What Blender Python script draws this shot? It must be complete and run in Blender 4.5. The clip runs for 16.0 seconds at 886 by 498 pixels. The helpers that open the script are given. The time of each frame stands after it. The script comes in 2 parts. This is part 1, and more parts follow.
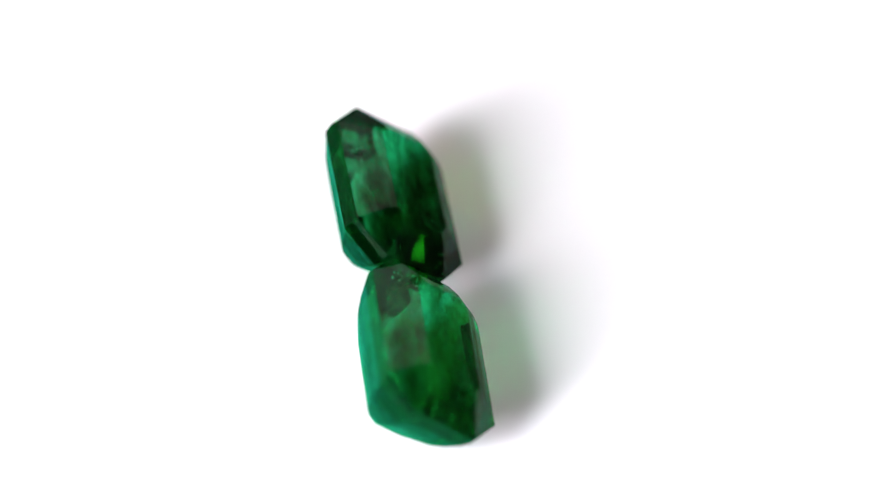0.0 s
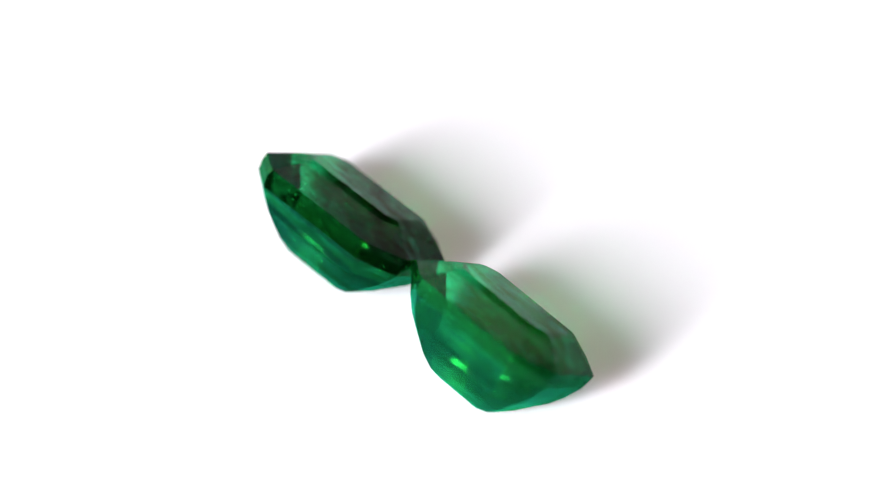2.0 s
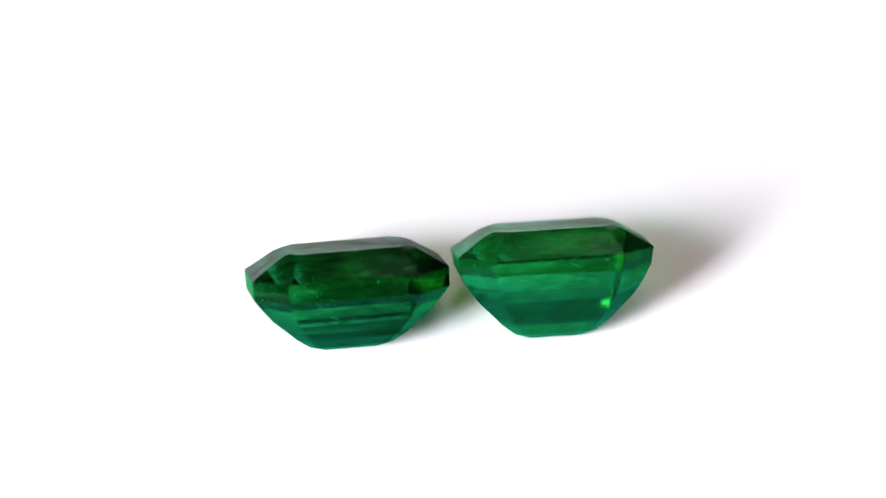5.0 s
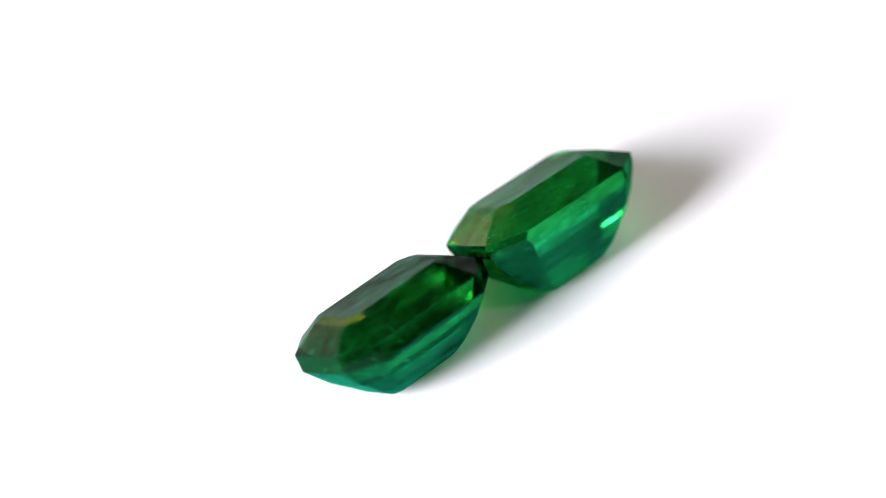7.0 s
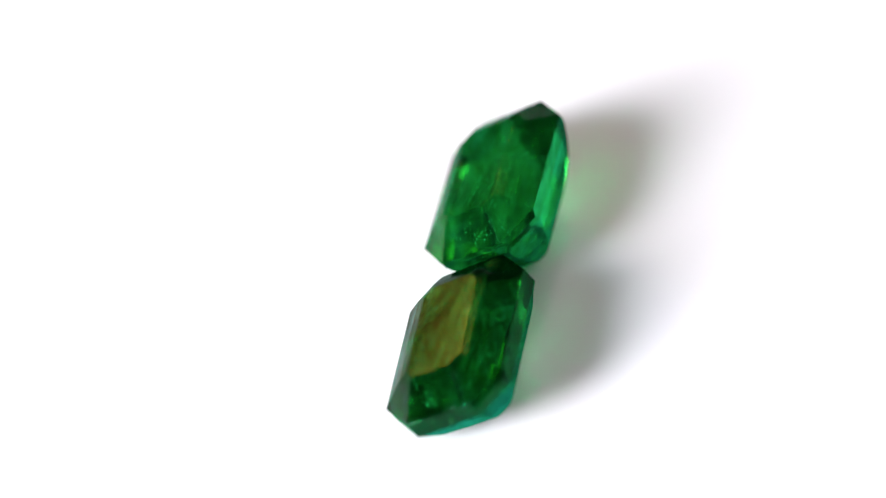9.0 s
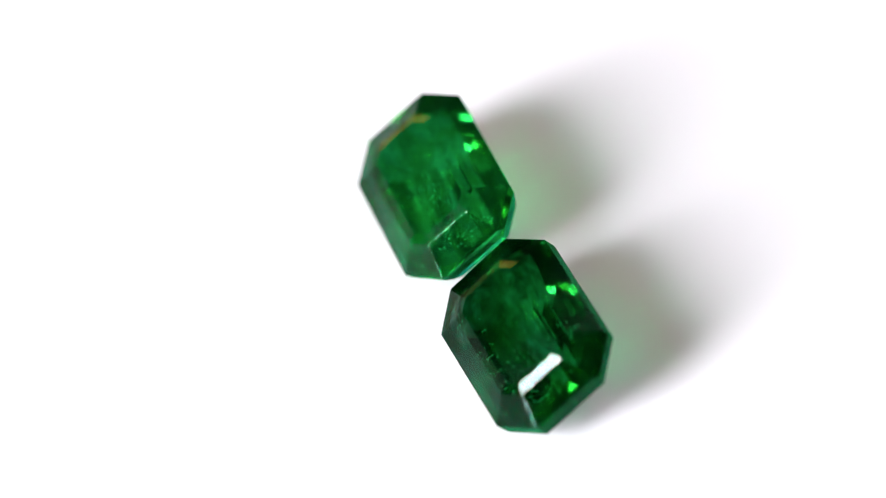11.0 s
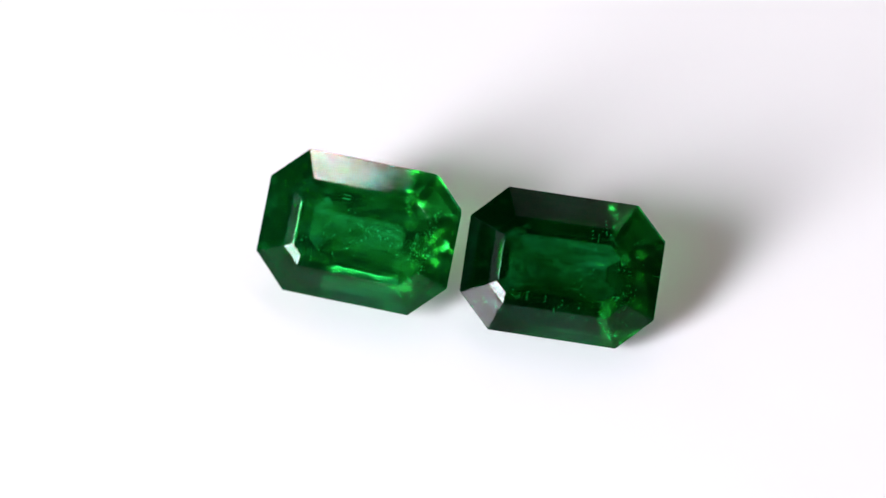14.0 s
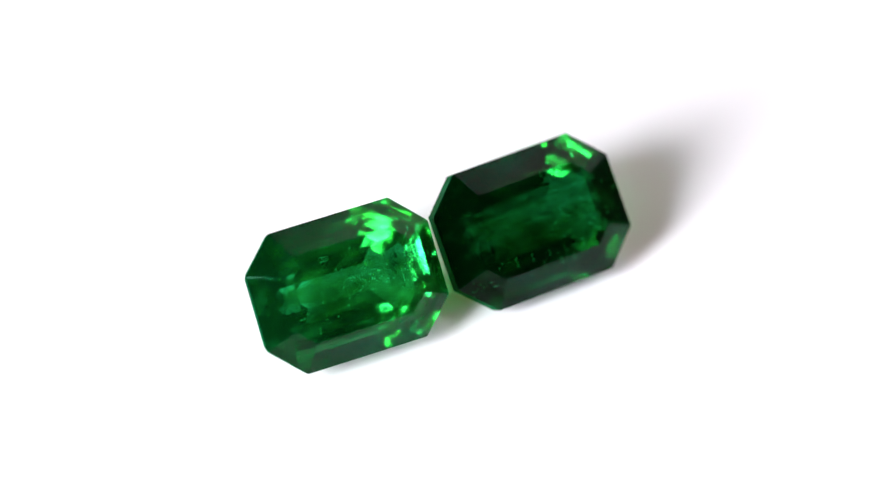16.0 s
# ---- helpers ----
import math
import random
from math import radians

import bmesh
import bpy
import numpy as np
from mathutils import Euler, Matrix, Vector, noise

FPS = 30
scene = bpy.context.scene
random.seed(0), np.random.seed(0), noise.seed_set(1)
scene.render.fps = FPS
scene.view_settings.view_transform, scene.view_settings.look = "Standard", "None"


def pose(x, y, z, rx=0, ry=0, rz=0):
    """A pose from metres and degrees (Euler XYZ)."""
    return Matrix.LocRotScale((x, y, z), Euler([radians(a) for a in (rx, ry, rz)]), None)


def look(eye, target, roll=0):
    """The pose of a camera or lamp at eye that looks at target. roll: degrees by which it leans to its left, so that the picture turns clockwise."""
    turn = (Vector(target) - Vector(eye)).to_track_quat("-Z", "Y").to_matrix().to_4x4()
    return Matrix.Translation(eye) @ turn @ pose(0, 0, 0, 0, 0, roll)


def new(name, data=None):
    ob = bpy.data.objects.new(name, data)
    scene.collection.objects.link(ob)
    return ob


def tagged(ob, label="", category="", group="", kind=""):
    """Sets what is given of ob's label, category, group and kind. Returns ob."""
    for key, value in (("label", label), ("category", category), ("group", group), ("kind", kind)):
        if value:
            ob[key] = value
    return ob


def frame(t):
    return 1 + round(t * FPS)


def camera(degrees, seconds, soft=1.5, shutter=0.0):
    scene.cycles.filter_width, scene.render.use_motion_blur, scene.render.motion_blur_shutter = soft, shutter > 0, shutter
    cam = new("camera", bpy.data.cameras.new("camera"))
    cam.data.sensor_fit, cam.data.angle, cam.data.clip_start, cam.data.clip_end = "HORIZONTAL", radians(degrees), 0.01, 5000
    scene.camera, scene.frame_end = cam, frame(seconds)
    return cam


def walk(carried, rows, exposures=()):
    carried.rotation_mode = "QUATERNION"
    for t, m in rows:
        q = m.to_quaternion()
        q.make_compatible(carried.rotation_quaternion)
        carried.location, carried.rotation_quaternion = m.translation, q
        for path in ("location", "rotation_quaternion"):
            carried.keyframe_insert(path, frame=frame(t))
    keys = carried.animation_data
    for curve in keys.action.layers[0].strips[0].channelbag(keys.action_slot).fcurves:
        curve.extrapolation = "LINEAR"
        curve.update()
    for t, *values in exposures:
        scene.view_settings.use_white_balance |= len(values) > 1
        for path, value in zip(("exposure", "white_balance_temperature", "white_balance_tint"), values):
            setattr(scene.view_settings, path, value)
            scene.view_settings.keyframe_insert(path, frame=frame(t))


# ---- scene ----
MM = 0.001

# ---- camera ----
ELEV, DIST, ROLL = 49.68, 146.0 * MM, 3.23
AIM = Vector((0.0, 0.0, 3.13 * MM))
EYE = AIM + Vector((0, -DIST * math.cos(radians(ELEV)), DIST * math.sin(radians(ELEV))))
VIEW = look(EYE, AIM, ROLL)
VIEW = Matrix.Translation(VIEW.to_3x3() @ Vector((-0.321 * MM, 0, 0))) @ VIEW
cam = camera(12.28, 16.0, soft=1.2)
cam.data.dof.use_dof = True
cam.data.dof.focus_distance = 145.9 * MM
cam.data.dof.aperture_fstop = 22.0
walk(cam, [(0.0, VIEW), (16.0, VIEW)],
     exposures=[(t, stops, 6430, 20) for t, stops in (
         (0.0, 0.0), (10.8, 0.0), (11.4, -0.16), (11.8, -0.07), (12.2, 0.0), (12.7, 0.0), (13.0, -0.1), (13.3, -0.5), (13.5, -0.72), (13.8, -0.62), (14.0, -0.35),
         (14.4, -0.08), (14.6, 0.0), (16.0, 0.0))])

# ---- light ----
world = bpy.data.worlds.new("dim_room")
world.use_nodes = True
scene.world = world
world.node_tree.nodes["Background"].inputs[0].default_value = (0.9, 0.95, 1.0, 1)
world.node_tree.nodes["Background"].inputs[1].default_value = 0.05


def area_lamp(name, azimuth, elevation, distance, sx, sy, watts, colour, roll=0, slide=0.0, rise=0.0):
    data = bpy.data.lights.new(name, "AREA")
    data.shape, data.size, data.size_y, data.energy, data.color = "RECTANGLE", sx, sy, watts, colour
    a, e = radians(azimuth), radians(elevation)
    ob = new(name, data)
    ob.matrix_world = look((distance * math.cos(e) * math.cos(a), distance * math.cos(e) * math.sin(a), distance * math.sin(e)), (0, 0, 0.002), roll) @ Matrix.Translation((slide, rise, 0))
    return ob


area_lamp("front_panel_lamp", 223.3, 26.1, 0.45, 0.130, 0.285, 6.2, (0.97, 1.0, 1.02), 2.6, 0.0, -0.020)
# dim cyan strip added above the panel for glare on the table facets
area_lamp("front_glare_strip", 223.3, 26.1, 0.45, 0.130, 0.045, 0.34, (0.55, 1.0, 0.97), 2.6, 0.0, 0.146)
area_lamp("top_panel_lamp", 100.7, 62.3, 0.30, 0.013, 0.013, 0.06, (1.0, 0.94, 0.92))
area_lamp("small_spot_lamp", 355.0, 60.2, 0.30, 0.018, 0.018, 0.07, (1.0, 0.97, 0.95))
# unseen warm panel, added for the gold reflections in the facets
area_lamp("warm_reflection_light", 133, 17, 0.45, 0.130, 0.235, 0.40, (1.0, 0.66, 0.08))
# no known source: a dim added panel that puts a milky sheen on the stones
area_lamp("side_sheen_light", 190, 36, 0.32, 0.200, 0.160, 0.13, (0.85, 1.0, 0.98))
# soft pinkish fill from behind, added to lift the shadows
area_lamp("back_fill_light", 62, 42, 0.60, 0.50, 0.50, 0.76, (1.0, 0.75, 0.82))


# ---- materials ----
def nodes_of(name):
    m = bpy.data.materials.new(name)
    m.use_nodes = True
    return m, m.node_tree.nodes, m.node_tree.links, m.node_tree.nodes["Principled BSDF"]


def add_bump(n, l, b, scale, strength, distance, detail=4.0):
    tc, nz, bp = n.new("ShaderNodeTexCoord"), n.new("ShaderNodeTexNoise"), n.new("ShaderNodeBump")
    nz.inputs["Scale"].default_value, nz.inputs["Detail"].default_value = scale, detail
    bp.inputs["Strength"].default_value, bp.inputs["Distance"].default_value = strength, distance
    l.new(tc.outputs["Object"], nz.inputs["Vector"])
    l.new(nz.outputs["Fac"], bp.inputs["Height"])
    l.new(bp.outputs["Normal"], b.inputs["Normal"])
    return tc, nz


def varied(name, dark, light, scale, rough, bump=0.1, distance=0.0005):
    m, n, l, b = nodes_of(name)
    tc, _ = add_bump(n, l, b, scale * 4, bump, distance)
    nz, rp = n.new("ShaderNodeTexNoise"), n.new("ShaderNodeValToRGB")
    nz.inputs["Scale"].default_value, nz.inputs["Detail"].default_value = scale, 6.0
    rp.color_ramp.elements[0].position, rp.color_ramp.elements[1].position = 0.3, 0.7
    rp.color_ramp.elements[0].color, rp.color_ramp.elements[1].color = (*dark, 1), (*light, 1)
    l.new(tc.outputs["Object"], nz.inputs["Vector"])
    l.new(nz.outputs["Fac"], rp.inputs["Fac"])
    l.new(rp.outputs["Color"], b.inputs["Base Color"])
    b.inputs["Roughness"].default_value = rough
    return m


def emerald(name, dark, light, body, seed, cloudy, flake=0.0, rough=0.0, shine=1.0, grain=900.0, spread=0.18):
    """Green beryl: tinted glass, mottled, slightly clouded and lightened at one end, under a thin polish. flake: tilt
    of the broken-up growth faces.
    """
    m = bpy.data.materials.new(name)
    m.use_nodes = True
    n, l = m.node_tree.nodes, m.node_tree.links
    n.remove(n["Principled BSDF"])

    def add(kind, **values):
        node = n.new(kind)
        for key, value in values.items():
            node.inputs[key.replace("_", " ")].default_value = value
        return node

    def sums(op, a, b, c=None):
        node = n.new("ShaderNodeMath")
        node.operation = op
        for k, v in enumerate((a, b, c)):
            if v is None:
                continue
            if isinstance(v, (int, float)):
                node.inputs[k].default_value = v
            else:
                l.new(v, node.inputs[k])
        return node.outputs[0]

    tc, mp = n.new("ShaderNodeTexCoord"), n.new("ShaderNodeMapping")
    mp.inputs["Location"].default_value = (seed, seed * 0.7, 0)
    mp.inputs["Scale"].default_value = (0.4, 1.0, 1.0)
    l.new(tc.outputs["Object"], mp.inputs["Vector"])
    sep = n.new("ShaderNodeSeparateXYZ")
    l.new(tc.outputs["Object"], sep.inputs[0])
    # mottled tint, paled towards one end to paint in its brighter flashes
    nz, rp = add("ShaderNodeTexNoise", Scale=grain, Detail=7.0, Roughness=0.62, Distortion=0.8), n.new("ShaderNodeValToRGB")
    rp.color_ramp.elements[0].position, rp.color_ramp.elements[1].position = 0.5 - spread, 0.5 + spread
    rp.color_ramp.elements[0].color, rp.color_ramp.elements[1].color = (*dark, 1), (*light, 1)
    l.new(mp.outputs["Vector"], nz.inputs["Vector"])
    l.new(sums("MULTIPLY_ADD", sep.outputs["X"], 28.0, nz.outputs["Fac"]), rp.inputs["Fac"])
    glass = add("ShaderNodeBsdfGlass", IOR=1.58, Roughness=rough)
    l.new(rp.outputs["Color"], glass.inputs["Color"])
    if flake:
        ripple, patch, reach = add("ShaderNodeTexNoise", Scale=2400.0, Detail=6.0, Roughness=0.68, Distortion=0.4), add("ShaderNodeTexNoise", Scale=1000.0, Detail=3.0), n.new("ShaderNodeMapRange")
        l.new(mp.outputs["Vector"], ripple.inputs["Vector"])
        l.new(mp.outputs["Vector"], patch.inputs["Vector"])
        reach.inputs["From Min"].default_value, reach.inputs["From Max"].default_value = 0.53, 0.75
        reach.inputs["To Min"].default_value, reach.inputs["To Max"].default_value = 0.05, flake
        l.new(sums("MULTIPLY_ADD", sep.outputs["X"], 52.0, patch.outputs["Fac"]), reach.inputs["Value"])
        geo, centre, grow, tilt, unit = n.new("ShaderNodeNewGeometry"), n.new("ShaderNodeVectorMath"), n.new("ShaderNodeVectorMath"), n.new("ShaderNodeVectorMath"), n.new("ShaderNodeVectorMath")
        centre.operation, grow.operation, tilt.operation, unit.operation = "SUBTRACT", "SCALE", "ADD", "NORMALIZE"
        centre.inputs[1].default_value = (0.5, 0.5, 0.5)
        l.new(ripple.outputs["Color"], centre.inputs[0])
        l.new(centre.outputs[0], grow.inputs[0])
        l.new(reach.outputs["Result"], grow.inputs["Scale"])
        l.new(geo.outputs["Normal"], tilt.inputs[0])
        l.new(grow.outputs[0], tilt.inputs[1])
        l.new(tilt.outputs[0], unit.inputs[0])
        l.new(unit.outputs[0], glass.inputs["Normal"])
    cloud, glow, both = add("ShaderNodeBsdfDiffuse", Color=(*body, 1)), add("ShaderNodeBsdfTranslucent", Color=(*body, 1)), n.new("ShaderNodeMixShader")
    l.new(cloud.outputs[0], both.inputs[1])
    l.new(glow.outputs[0], both.inputs[2])
    hz, hr, mix = add("ShaderNodeTexNoise", Scale=1400.0, Detail=8.0, Roughness=0.7), n.new("ShaderNodeMapRange"), n.new("ShaderNodeMixShader")
    hr.inputs["From Min"].default_value, hr.inputs["From Max"].default_value = 0.52, 0.68
    hr.inputs["To Min"].default_value, hr.inputs["To Max"].default_value = 0.22 * cloudy, cloudy
    l.new(mp.outputs["Vector"], hz.inputs["Vector"])
    l.new(hz.outputs["Fac"], hr.inputs["Value"])
    l.new(hr.outputs["Result"], mix.inputs["Fac"])
    l.new(glass.outputs[0], mix.inputs[1])
    l.new(both.outputs[0], mix.inputs[2])
    fr, gloss, top = add("ShaderNodeFresnel", IOR=1.58), add("ShaderNodeBsdfGlossy", Roughness=0.01 + rough * 0.4), n.new("ShaderNodeMixShader")
    l.new(sums("MULTIPLY_ADD", fr.outputs[0], 0.042 * shine, 0.009 * shine), top.inputs["Fac"])
    l.new(mix.outputs[0], top.inputs[1])
    l.new(gloss.outputs[0], top.inputs[2])
    l.new(top.outputs[0], n["Material Output"].inputs["Surface"])
    return m


DEEP_GREEN, PALE_GREEN = (0.000, 0.17, 0.025), (0.000, 0.42, 0.075)
EMERALD_DEEP = emerald("deep_emerald", (0.000, 0.20, 0.045), (0.001, 0.80, 0.48), DEEP_GREEN, 0.013, 0.13)
EMERALD_PALE = emerald("pale_emerald", (0.000, 0.42, 0.15), (0.002, 0.88, 0.56), PALE_GREEN, 0.047, 0.17)
KEEL_DEEP = emerald("deep_emerald_pavilion", (0.000, 0.18, 0.04), (0.001, 0.68, 0.42), DEEP_GREEN, 0.021, 0.08, 0.46, 0.0, 0.2, 2100.0, 0.24)
KEEL_PALE = emerald("pale_emerald_pavilion", (0.000, 0.34, 0.11), (0.002, 0.74, 0.46), PALE_GREEN, 0.055, 0.13, 0.36, 0.0, 0.2, 2000.0, 0.24)
FROSTED_DEEP = emerald("deep_emerald_girdle", (0.000, 0.22, 0.05), (0.001, 0.56, 0.20), DEEP_GREEN, 0.013, 0.16, 0.03, 0.03)
FROSTED_PALE = emerald("pale_emerald_girdle", (0.000, 0.32, 0.12), (0.002, 0.66, 0.28), PALE_GREEN, 0.047, 0.16, 0.06, 0.02, 0.5)
WISP, _n, _l, _b = nodes_of("pale_inclusion")
_b.inputs["Base Color"].default_value = (0.40, 0.86, 0.60, 1)
_b.inputs["Roughness"].default_value = 0.25
_b.inputs["Transmission Weight"].default_value = 0.2
SPECK, _n, _l, _b = nodes_of("dark_inclusion")
_b.inputs["Base Color"].default_value = (0.02, 0.03, 0.02, 1)


def veil_material(name, tint, most):
    """A cloudy healed fracture: mostly clear, with streaks of pale film."""
    m = bpy.data.materials.new(name)
    m.use_nodes = True
    n, l = m.node_tree.nodes, m.node_tree.links
    n.remove(n["Principled BSDF"])
    tc, mp, nz, rp = n.new("ShaderNodeTexCoord"), n.new("ShaderNodeMapping"), n.new("ShaderNodeTexNoise"), n.new("ShaderNodeMapRange")
    mp.inputs["Scale"].default_value = (0.35, 1.0, 1.0)
    nz.inputs["Scale"].default_value, nz.inputs["Detail"].default_value, nz.inputs["Distortion"].default_value = 1500.0, 9.0, 1.2
    rp.inputs["From Min"].default_value, rp.inputs["From Max"].default_value = 0.46, 0.74
    rp.inputs["To Min"].default_value, rp.inputs["To Max"].default_value = 0.0, most
    film, clear, mix = n.new("ShaderNodeBsdfTranslucent"), n.new("ShaderNodeBsdfTransparent"), n.new("ShaderNodeMixShader")
    face, pair = n.new("ShaderNodeBsdfDiffuse"), n.new("ShaderNodeMixShader")
    film.inputs["Color"].default_value = face.inputs["Color"].default_value = (*tint, 1)
    l.new(film.outputs[0], pair.inputs[1])
    l.new(face.outputs[0], pair.inputs[2])
    l.new(tc.outputs["Object"], mp.inputs["Vector"])
    l.new(mp.outputs["Vector"], nz.inputs["Vector"])
    l.new(nz.outputs["Fac"], rp.inputs["Value"])
    l.new(rp.outputs["Result"], mix.inputs["Fac"])
    l.new(clear.outputs[0], mix.inputs[1])
    l.new(pair.outputs[0], mix.inputs[2])
    l.new(mix.outputs[0], n["Material Output"].inputs["Surface"])
    return m


VEIL_DEEP = veil_material("deep_veil", (0.004, 0.62, 0.14), 0.34)
VEIL_PALE = veil_material("pale_veil", (0.02, 0.80, 0.26), 0.48)
FEATHER = veil_material("feather_veil", (0.20, 0.85, 0.50), 0.85)
WHITE = varied("white_acrylic", (0.83, 0.83, 0.835), (0.86, 0.86, 0.86), 60.0, 0.07, 0.01, 0.00001)
WHITE.node_tree.nodes["Principled BSDF"].inputs["Specular IOR Level"].default_value = 0.35
WOOD = varied("brown_wood", (0.12, 0.07, 0.03), (0.24, 0.14, 0.06), 9.0, 0.4)
PLASTER = varied("dull_plaster", (0.20, 0.185, 0.19), (0.25, 0.23, 0.24), 3.0, 0.9)


# ---- mesh helpers ----
def part(name, bm, mat, parent, label=""):
    me = bpy.data.meshes.new(name)
    bm.to_mesh(me)
    bm.free()
    me.materials.append(mat)
    ob = new(name, me)
    ob.parent = parent
    return tagged(ob, label)


def box(bm, x0, x1, y0, y1, z0, z1, bevel=0.0):
    made = bmesh.ops.create_cube(bm, size=1.0)["verts"]
    for v in made:
        v.co = Vector((x0 if v.co.x < 0 else x1, y0 if v.co.y < 0 else y1, z0 if v.co.z < 0 else z1))
    if bevel:
        bmesh.ops.bevel(bm, geom=list({e for v in made for e in v.link_edges}), offset=bevel, segments=2, affect="EDGES")


# ---- room ----
def structure(name, x0, x1, y0, y1, z0, z1, mat):
    bm = bmesh.new()
    box(bm, x0, x1, y0, y1, z0, z1)
    me = bpy.data.meshes.new(name)
    bm.to_mesh(me)
    bm.free()
    me.materials.append(mat)
    return tagged(new(name, me), "dull plaster surface of the dim room", kind="structure")


H, FLOOR_Z = 1.5, -0.77
structure("floor", -H, H, -H, H, FLOOR_Z - 0.1, FLOOR_Z, WOOD)
structure("ceiling", -H, H, -H, H, 1.6, 1.7, PLASTER)
structure("wall_north", -H, H, H, H + 0.1, FLOOR_Z, 1.6, PLASTER)
structure("wall_south", -H, H, -H - 0.1, -H, FLOOR_Z, 1.6, PLASTER)
structure("wall_east", H, H + 0.1, -H, H, FLOOR_Z, 1.6, PLASTER)
structure("wall_west", -H - 0.1, -H, -H, H, FLOOR_Z, 1.6, PLASTER)

# ---- table and turntable ----
table = tagged(new("work_table"), "brown wooden work table under the turntable", "table")
table.location = (0, 0, -0.03)
bm = bmesh.new()
box(bm, -0.6, 0.6, -0.4, 0.4, -0.03, 0.0, 0.004)
part("tabletop", bm, WOOD, table)
for sx in (-1, 1):
    for sy in (-1, 1):
        bm = bmesh.new()
        box(bm, sx * 0.55 - 0.025, sx * 0.55 + 0.025, sy * 0.35 - 0.025, sy * 0.35 + 0.025, FLOOR_Z + 0.03, -0.03, 0.003)
        part("leg", bm, WOOD, table)

PLATTER_R = 0.085
turntable = tagged(new("turntable"), "plain glossy white turntable carrying two emeralds", "turntable")


def lathe(bm, profile, steps=128):
    rows = [[bm.verts.new((r * math.cos(2 * math.pi * k / steps), r * math.sin(2 * math.pi * k / steps), z)) for k in range(steps)] for r, z in profile]
    for r0, r1 in zip(rows, rows[1:]):
        for k in range(steps):
            bm.faces.new((r0[k], r0[(k + 1) % steps], r1[(k + 1) % steps], r1[k]))
    bm.faces.new(rows[0][::-1])
    bm.faces.new(rows[-1])


bm = bmesh.new()
R = PLATTER_R
lathe(bm, [(R - 0.001, -0.008), (R, -0.007), (R, -0.001), (R - 0.0004, -0.0003), (R - 0.001, 0.0)])
part("platter", bm, WHITE, turntable)
bm = bmesh.new()
lathe(bm, [(0.060, -0.030), (0.062, -0.029), (0.062, -0.010), (0.055, -0.008)])
part("base", bm, WHITE, turntable, "white plastic drum base")


# ---- emeralds ----
TABLE_Z = 0.805


def ring(l, w, c, z):
    """Octagon of length l, width w and corner cut c at height z, in millimetres."""
    a, b = l / 2, w / 2
    return [Vector((x * MM, y * MM, z * MM)) for x, y in
            ((-a, b - c), (-a + c, b), (a - c, b), (a, b - c), (a, -b + c), (a - c, -b), (-a + c, -b), (-a, -b + c))]


def outline(k, slim, waist, rim):
    """The step cut from table to keel; k deepens the pavilion, slim draws it in below the girdle, waist is the depth of its first step, rim the octagon under the girdle."""
    lower = ((6.95, 5.10, 1.17, waist), (6.36, 4.40, 0.98, 0.87), (5.64, 3.74, 0.80, 1.335), (4.78, 2.95, 0.60, 1.74), (3.92, 2.05, 0.42, 2.17), (2.96, 1.02, 0.25, 2.54), (1.90, 0.10, 0.04, 2.72))
    band = ring(*rim, -0.28)
    band[2:4] = ring(rim[0], rim[1], rim[2] - 0.10, -0.28)[2:4]  # one corner flares out a little
    return [ring(4.24, 2.38, 0.36, TABLE_Z), ring(4.91, 3.14, 0.60, 0.675), ring(7.00, 5.15, 1.21, 0.0), band] + [
        ring(l * (0.7 + 0.3 * slim), w * slim, c, -0.24 - d * k) for l, w, c, d in lower]


def facet_body(rings):
    bm = bmesh.new()
    rows = [[bm.verts.new(p) for p in r] for r in rings]
    bm.faces.new(rows[0])
    bm.faces.new(rows[-1])
    for r0, r1 in zip(rows, rows[1:]):
        for k in range(8):
            bm.faces.new((r0[k], r0[(k + 1) % 8], r1[(k + 1) % 8], r1[k]))
    bmesh.ops.recalc_face_normals(bm, faces=bm.faces)
    bmesh.ops.bevel(bm, geom=list(bm.edges), offset=0.014 * MM, segments=1, affect="EDGES", clamp_overlap=True)
    bmesh.ops.recalc_face_normals(bm, faces=bm.faces)
    return bm


def only(bm, keep):
    out = bm.copy()
    bmesh.ops.delete(out, geom=[f for f in out.faces if not keep(f)], context="FACES")
    return out


def wisps(rng, count, spots, size, thin, swing=3.14):
    """Small feathers and needles inside the stone, each a bent sliver with thickness."""
    bm = bmesh.new()
    for _ in range(count):
        cx, cy, cz, sx, sy, sz = rng.choice(spots)
        centre = Vector((rng.gauss(cx, sx), rng.gauss(cy, sy), rng.gauss(cz, sz)))
        turn = Euler((rng.uniform(-0.8, 0.8), rng.uniform(-0.8, 0.8), rng.uniform(-swing, swing))).to_matrix()
        r = size * rng.uniform(0.3, 1.0)
        sides = rng.randint(5, 7)
        top, low = [], []
        for k in range(sides):
            a = 2 * math.pi * k / sides
            q = Vector((r * rng.uniform(0.5, 1.2) * math.cos(a), r * thin * rng.uniform(0.4, 1.2) * math.sin(a), r * 0.15 * rng.uniform(-1, 1)))
            top.append(bm.verts.new((centre + turn @ (q + Vector((0, 0, r * 0.04)))) * MM))
            low.append(bm.verts.new((centre + turn @ (q - Vector((0, 0, r * 0.04)))) * MM))
        bm.faces.new(top)
        bm.faces.new(low[::-1])
        for k in range(sides):
            bm.faces.new((low[k], low[(k + 1) % sides], top[(k + 1) % sides], top[k]))
    return bm


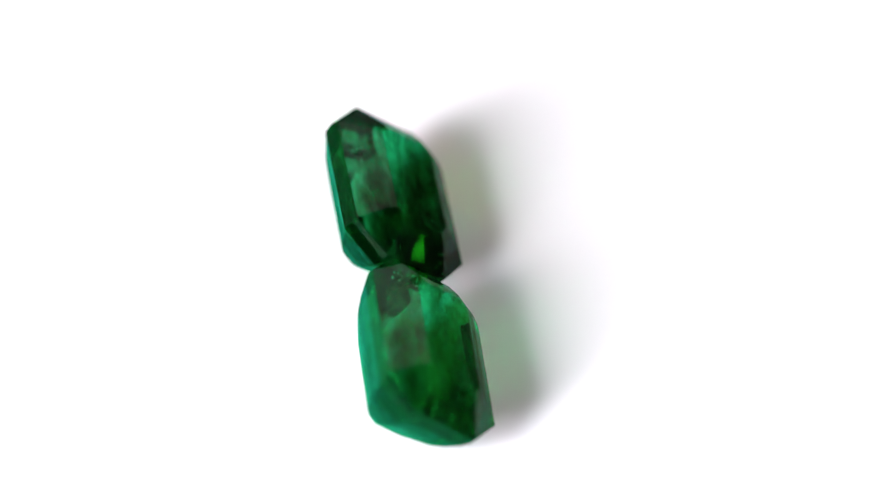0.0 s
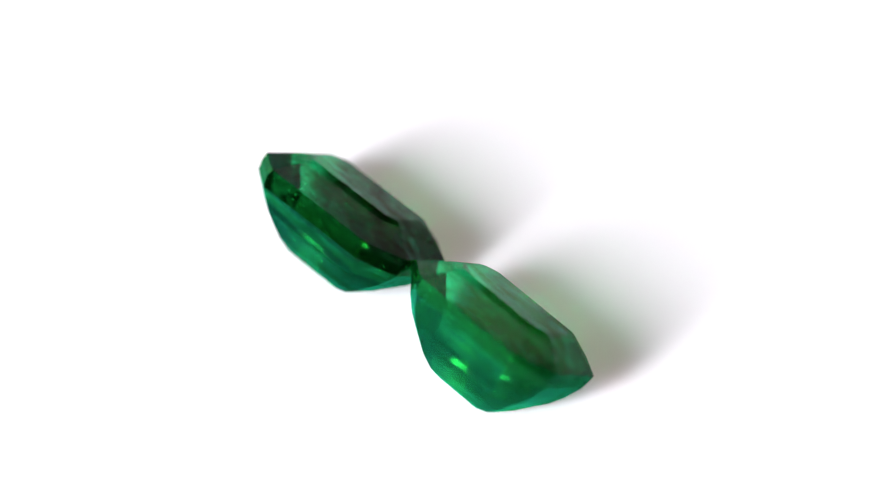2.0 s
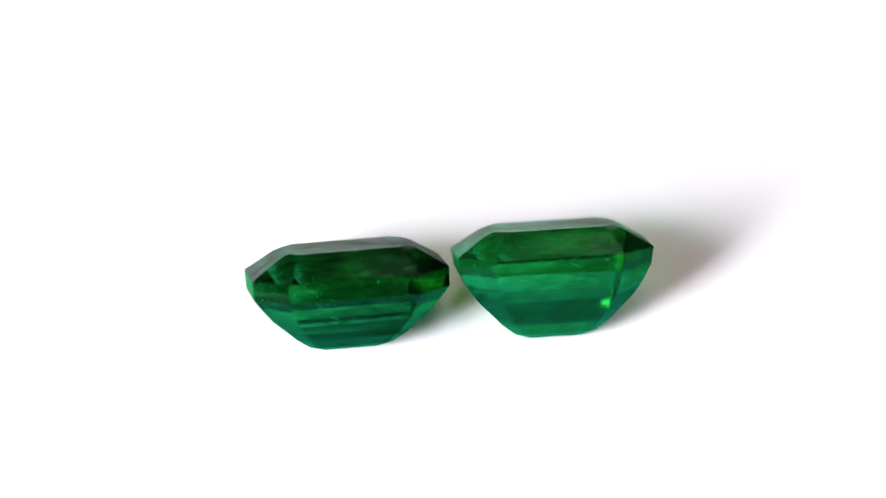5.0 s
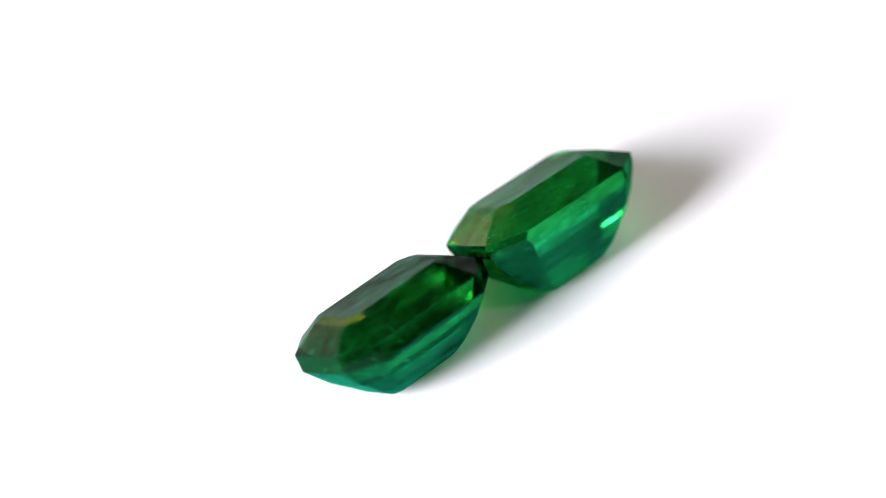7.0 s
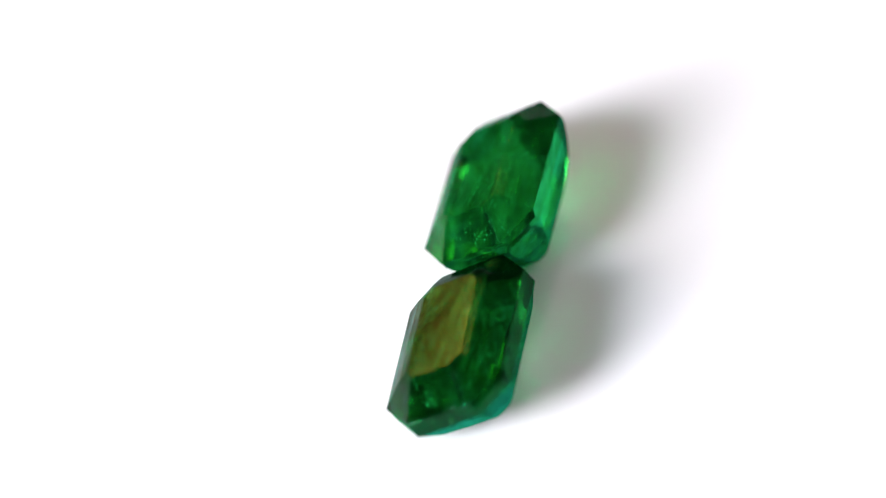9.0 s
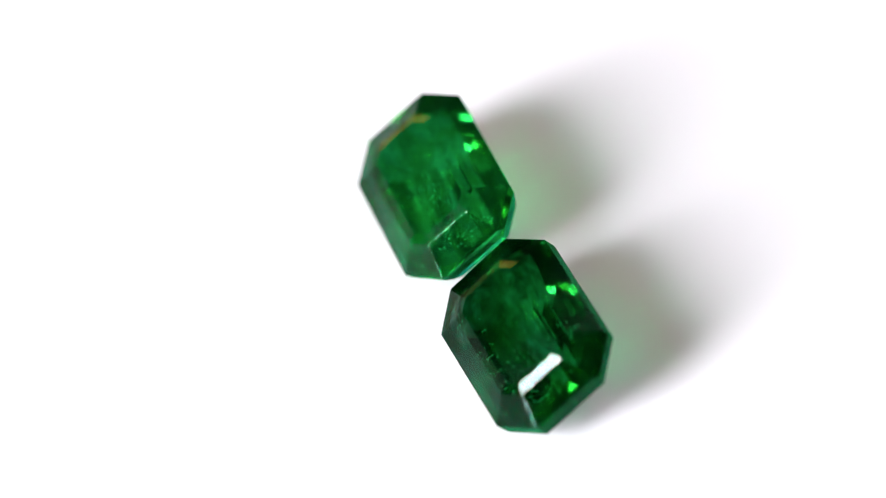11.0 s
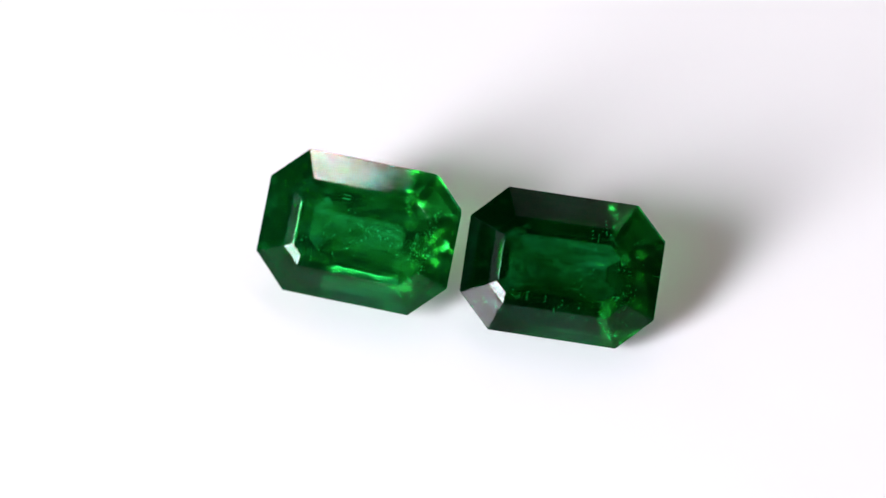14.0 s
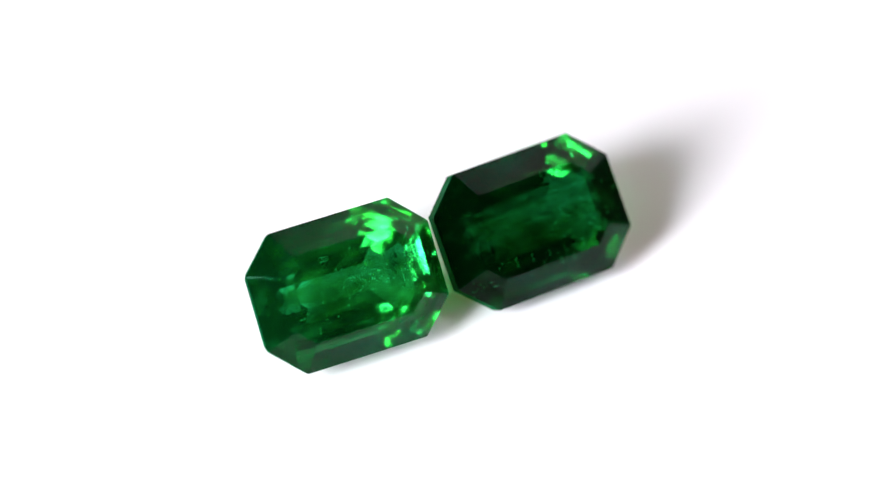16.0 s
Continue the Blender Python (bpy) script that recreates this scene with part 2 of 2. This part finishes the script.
def veil(bm, rng, cx, cy, cz, half_x, half_y, steps=14):
    """One gently rumpled sheet inside the stone."""
    lean = 0.4 / half_x
    turn = Euler((rng.uniform(-lean, lean), rng.uniform(-lean, lean), rng.uniform(-lean, lean))).to_matrix()
    offset = Vector((rng.uniform(0, 50), rng.uniform(0, 50), 0))
    grid = []
    for i in range(steps + 1):
        row = []
        for j in range(steps + 1):
            u, v = 2 * i / steps - 1, 2 * j / steps - 1
            lift = 0.10 * noise.noise(Vector((u * 1.6, v * 1.6, 0)) + offset)
            edge = 1 + 0.25 * noise.noise(Vector((u, v, 7)) + offset)
            row.append(bm.verts.new((Vector((cx, cy, cz)) + turn @ Vector((u * half_x * edge, v * half_y * edge, lift))) * MM))
        grid.append(row)
    for i in range(steps):
        for j in range(steps):
            bm.faces.new((grid[i][j], grid[i + 1][j], grid[i + 1][j + 1], grid[i][j + 1]))


def stone(k, slim, waist, rim, clear, frosted, keel, film, seed, spots, count):
    ob = new("emerald")
    body = facet_body(outline(k, slim, waist, rim))
    split = {"table": lambda f: f.calc_center_median().z > (TABLE_Z - 0.001) * MM,
             "crown": lambda f: 0.0 < f.calc_center_median().z <= (TABLE_Z - 0.001) * MM,
             "girdle": lambda f: (-0.24 - waist * k) * MM < f.calc_center_median().z <= 0.0,
             "pavilion": lambda f: f.calc_center_median().z <= (-0.24 - waist * k) * MM}
    captions = {"table": "flat polished top facet", "crown": "two rows of bevelled step facets", "girdle": "narrow frosted green band",
             "pavilion": "step facets tapering to a keel"}
    for name, keep in split.items():
        part(name, only(body, keep), {"girdle": frosted, "pavilion": keel}.get(name, clear), ob, captions[name])
    body.free()
    rng = random.Random(seed)
    part("inclusions", wisps(rng, count, spots, 0.055, 0.8), WISP, ob, "pale wispy feathers inside the stone")
    for cx, cy, cz, hx, hy in ((0.35, 0.0, -0.05, 2.35, 1.65), (-0.9, 0.3, -0.5, 1.1, 0.9), (1.2, -0.2, -0.7, 1.0, 0.9), (2.2, 0.0, -0.45, 0.6, 1.0), (0.0, -0.2, -1.3, 1.4, 0.6)):
        bm = bmesh.new()
        veil(bm, rng, cx, cy, cz, hx, hy)
        part("veil", bm, film, ob, "cloudy healed fracture inside the stone")
    part("needles", wisps(rng, 4, [(0, 0, -0.6, 1.3, 0.9, 0.25)], 0.30, 0.04, 0.12), WISP, ob, "thin pale needles along its length")
    part("specks", wisps(rng, 10, [(0, 0, -0.2, 1.5, 1.0, 0.2)], 0.035, 0.9), SPECK, ob, "tiny dark specks")
    return ob


# places on the turntable: x, y, height of the girdle (mm), tilt, turn, lean (degrees)
SEAT = {"deep": (3.778, 0.634, 2.49, 39.98, 2.04, -1.24), "pale": (-3.593, 0.494, 2.62, 41.43, -1.75, 0.66)}


def seat(which):
    x, y, z, tilt, turn, lean = SEAT[which]
    return pose(x * MM, y * MM, z * MM, 0, 0, turn) @ pose(0, 0, 0, tilt, 0, 0) @ pose(0, 0, 0, 0, lean, 0)


def depth_for(which, slim, waist, rim):
    """The pavilion depth at which the tilted stone just touches the platter."""
    lo, hi = 0.6, 1.4
    for _ in range(30):
        k = (lo + hi) / 2
        low = min((seat(which) @ p).z for r in outline(k, slim, waist, rim) for p in r)
        lo, hi = (k, hi) if low > 0 else (lo, k)
    return k


DEEP_CUT, PALE_CUT = (1.0, 0.46, (6.98, 5.13, 1.21)), (0.94, 0.32, (6.86, 4.97, 1.07))
deep = stone(depth_for("deep", *DEEP_CUT), *DEEP_CUT, EMERALD_DEEP, FROSTED_DEEP, KEEL_DEEP, VEIL_DEEP, 5,
             [(2.4, 0.1, -0.3, 0.25, 0.8, 0.2), (2.2, -1.0, -0.4, 0.25, 0.4, 0.2), (1.0, -0.7, -0.4, 0.2, 0.6, 0.25), (-2.6, -1.5, -0.35, 0.15, 0.12, 0.08), (-0.4, -1.3, -0.5, 0.9, 0.2, 0.15), (1.4, 1.3, -0.5, 0.5, 0.2, 0.15)], 110)
tagged(deep, "deep green octagonal step-cut emerald lying tilted on white", "gemstone", "pair of emeralds")
pale = stone(depth_for("pale", *PALE_CUT), *PALE_CUT, EMERALD_PALE, FROSTED_PALE, KEEL_PALE, VEIL_PALE, 9,
             [(0.35, 0.05, 0.38, 0.45, 0.25, 0.06), (0.3, 0.1, 0.28, 0.9, 0.4, 0.10), (2.2, -0.2, -0.3, 0.3, 0.7, 0.2), (-0.8, -0.5, 0.1, 0.6, 0.4, 0.2), (2.4, 0.6, -0.4, 0.2, 0.5, 0.2)], 120)
bm = bmesh.new()
veil(bm, random.Random(3), 0.45, 0.05, 0.40, 0.85, 0.42)
part("feather", bm, FEATHER, pale, "pale cloudy feather under the top facet")
tagged(pale, "paler green octagonal step-cut emerald with cloudy feathers, lying tilted", "gemstone", "pair of emeralds")

# ---- turning ----
WHEN = (0.0, 1.0, 1.5, 2.0, 4.0, 6.5, 8.0, 9.0, 11.5, 12.5, 13.5, 14.5, 15.0, 15.6, 16.0)
ANGLE = (-259.02, -240.9, -231.8, -222.64, -187.38, -144.3, -116.3, -99.1, -54.4, -35.7, -17.6, -0.3, 9.0, 20.5, 27.9)
DRIFT_X = (-0.646, -0.46, -0.32, -0.33, -0.22, 0.091, 0.08, 0.252, 0.32, 0.225, 0.165, 0.04, -0.055, -0.125, -0.19)
DRIFT_Y = (-0.527, -0.34, -0.04, 0.20, 0.52, 0.83, 0.79, 0.254, -0.06, 0.02, -0.03, -0.11, -0.17, -0.26, -0.28)


def glide(values, t):
    """Smooth curve through the values at WHEN."""
    n = len(WHEN)
    i = max(j for j in range(n - 1) if WHEN[j] <= t)

    def slope(j):
        a, b = max(j - 1, 0), min(j + 1, n - 1)
        return (values[b] - values[a]) / (WHEN[b] - WHEN[a])
    h = WHEN[i + 1] - WHEN[i]
    s = (t - WHEN[i]) / h
    return ((2 * s ** 3 - 3 * s ** 2 + 1) * values[i] + (s ** 3 - 2 * s ** 2 + s) * h * slope(i)
            + (3 * s ** 2 - 2 * s ** 3) * values[i + 1] + (s ** 3 - s ** 2) * h * slope(i + 1))


def spin(t):
    return pose(glide(DRIFT_X, t) * MM, glide(DRIFT_Y, t) * MM, 0, 0, 0, glide(ANGLE, t))


def motions():
    times = [k * 0.2 for k in range(81)]
    walk(deep, [(t, spin(t) @ seat("deep")) for t in times])
    walk(pale, [(t, spin(t) @ seat("pale")) for t in times])
    walk(turntable, [(t, spin(t)) for t in times])


motions()
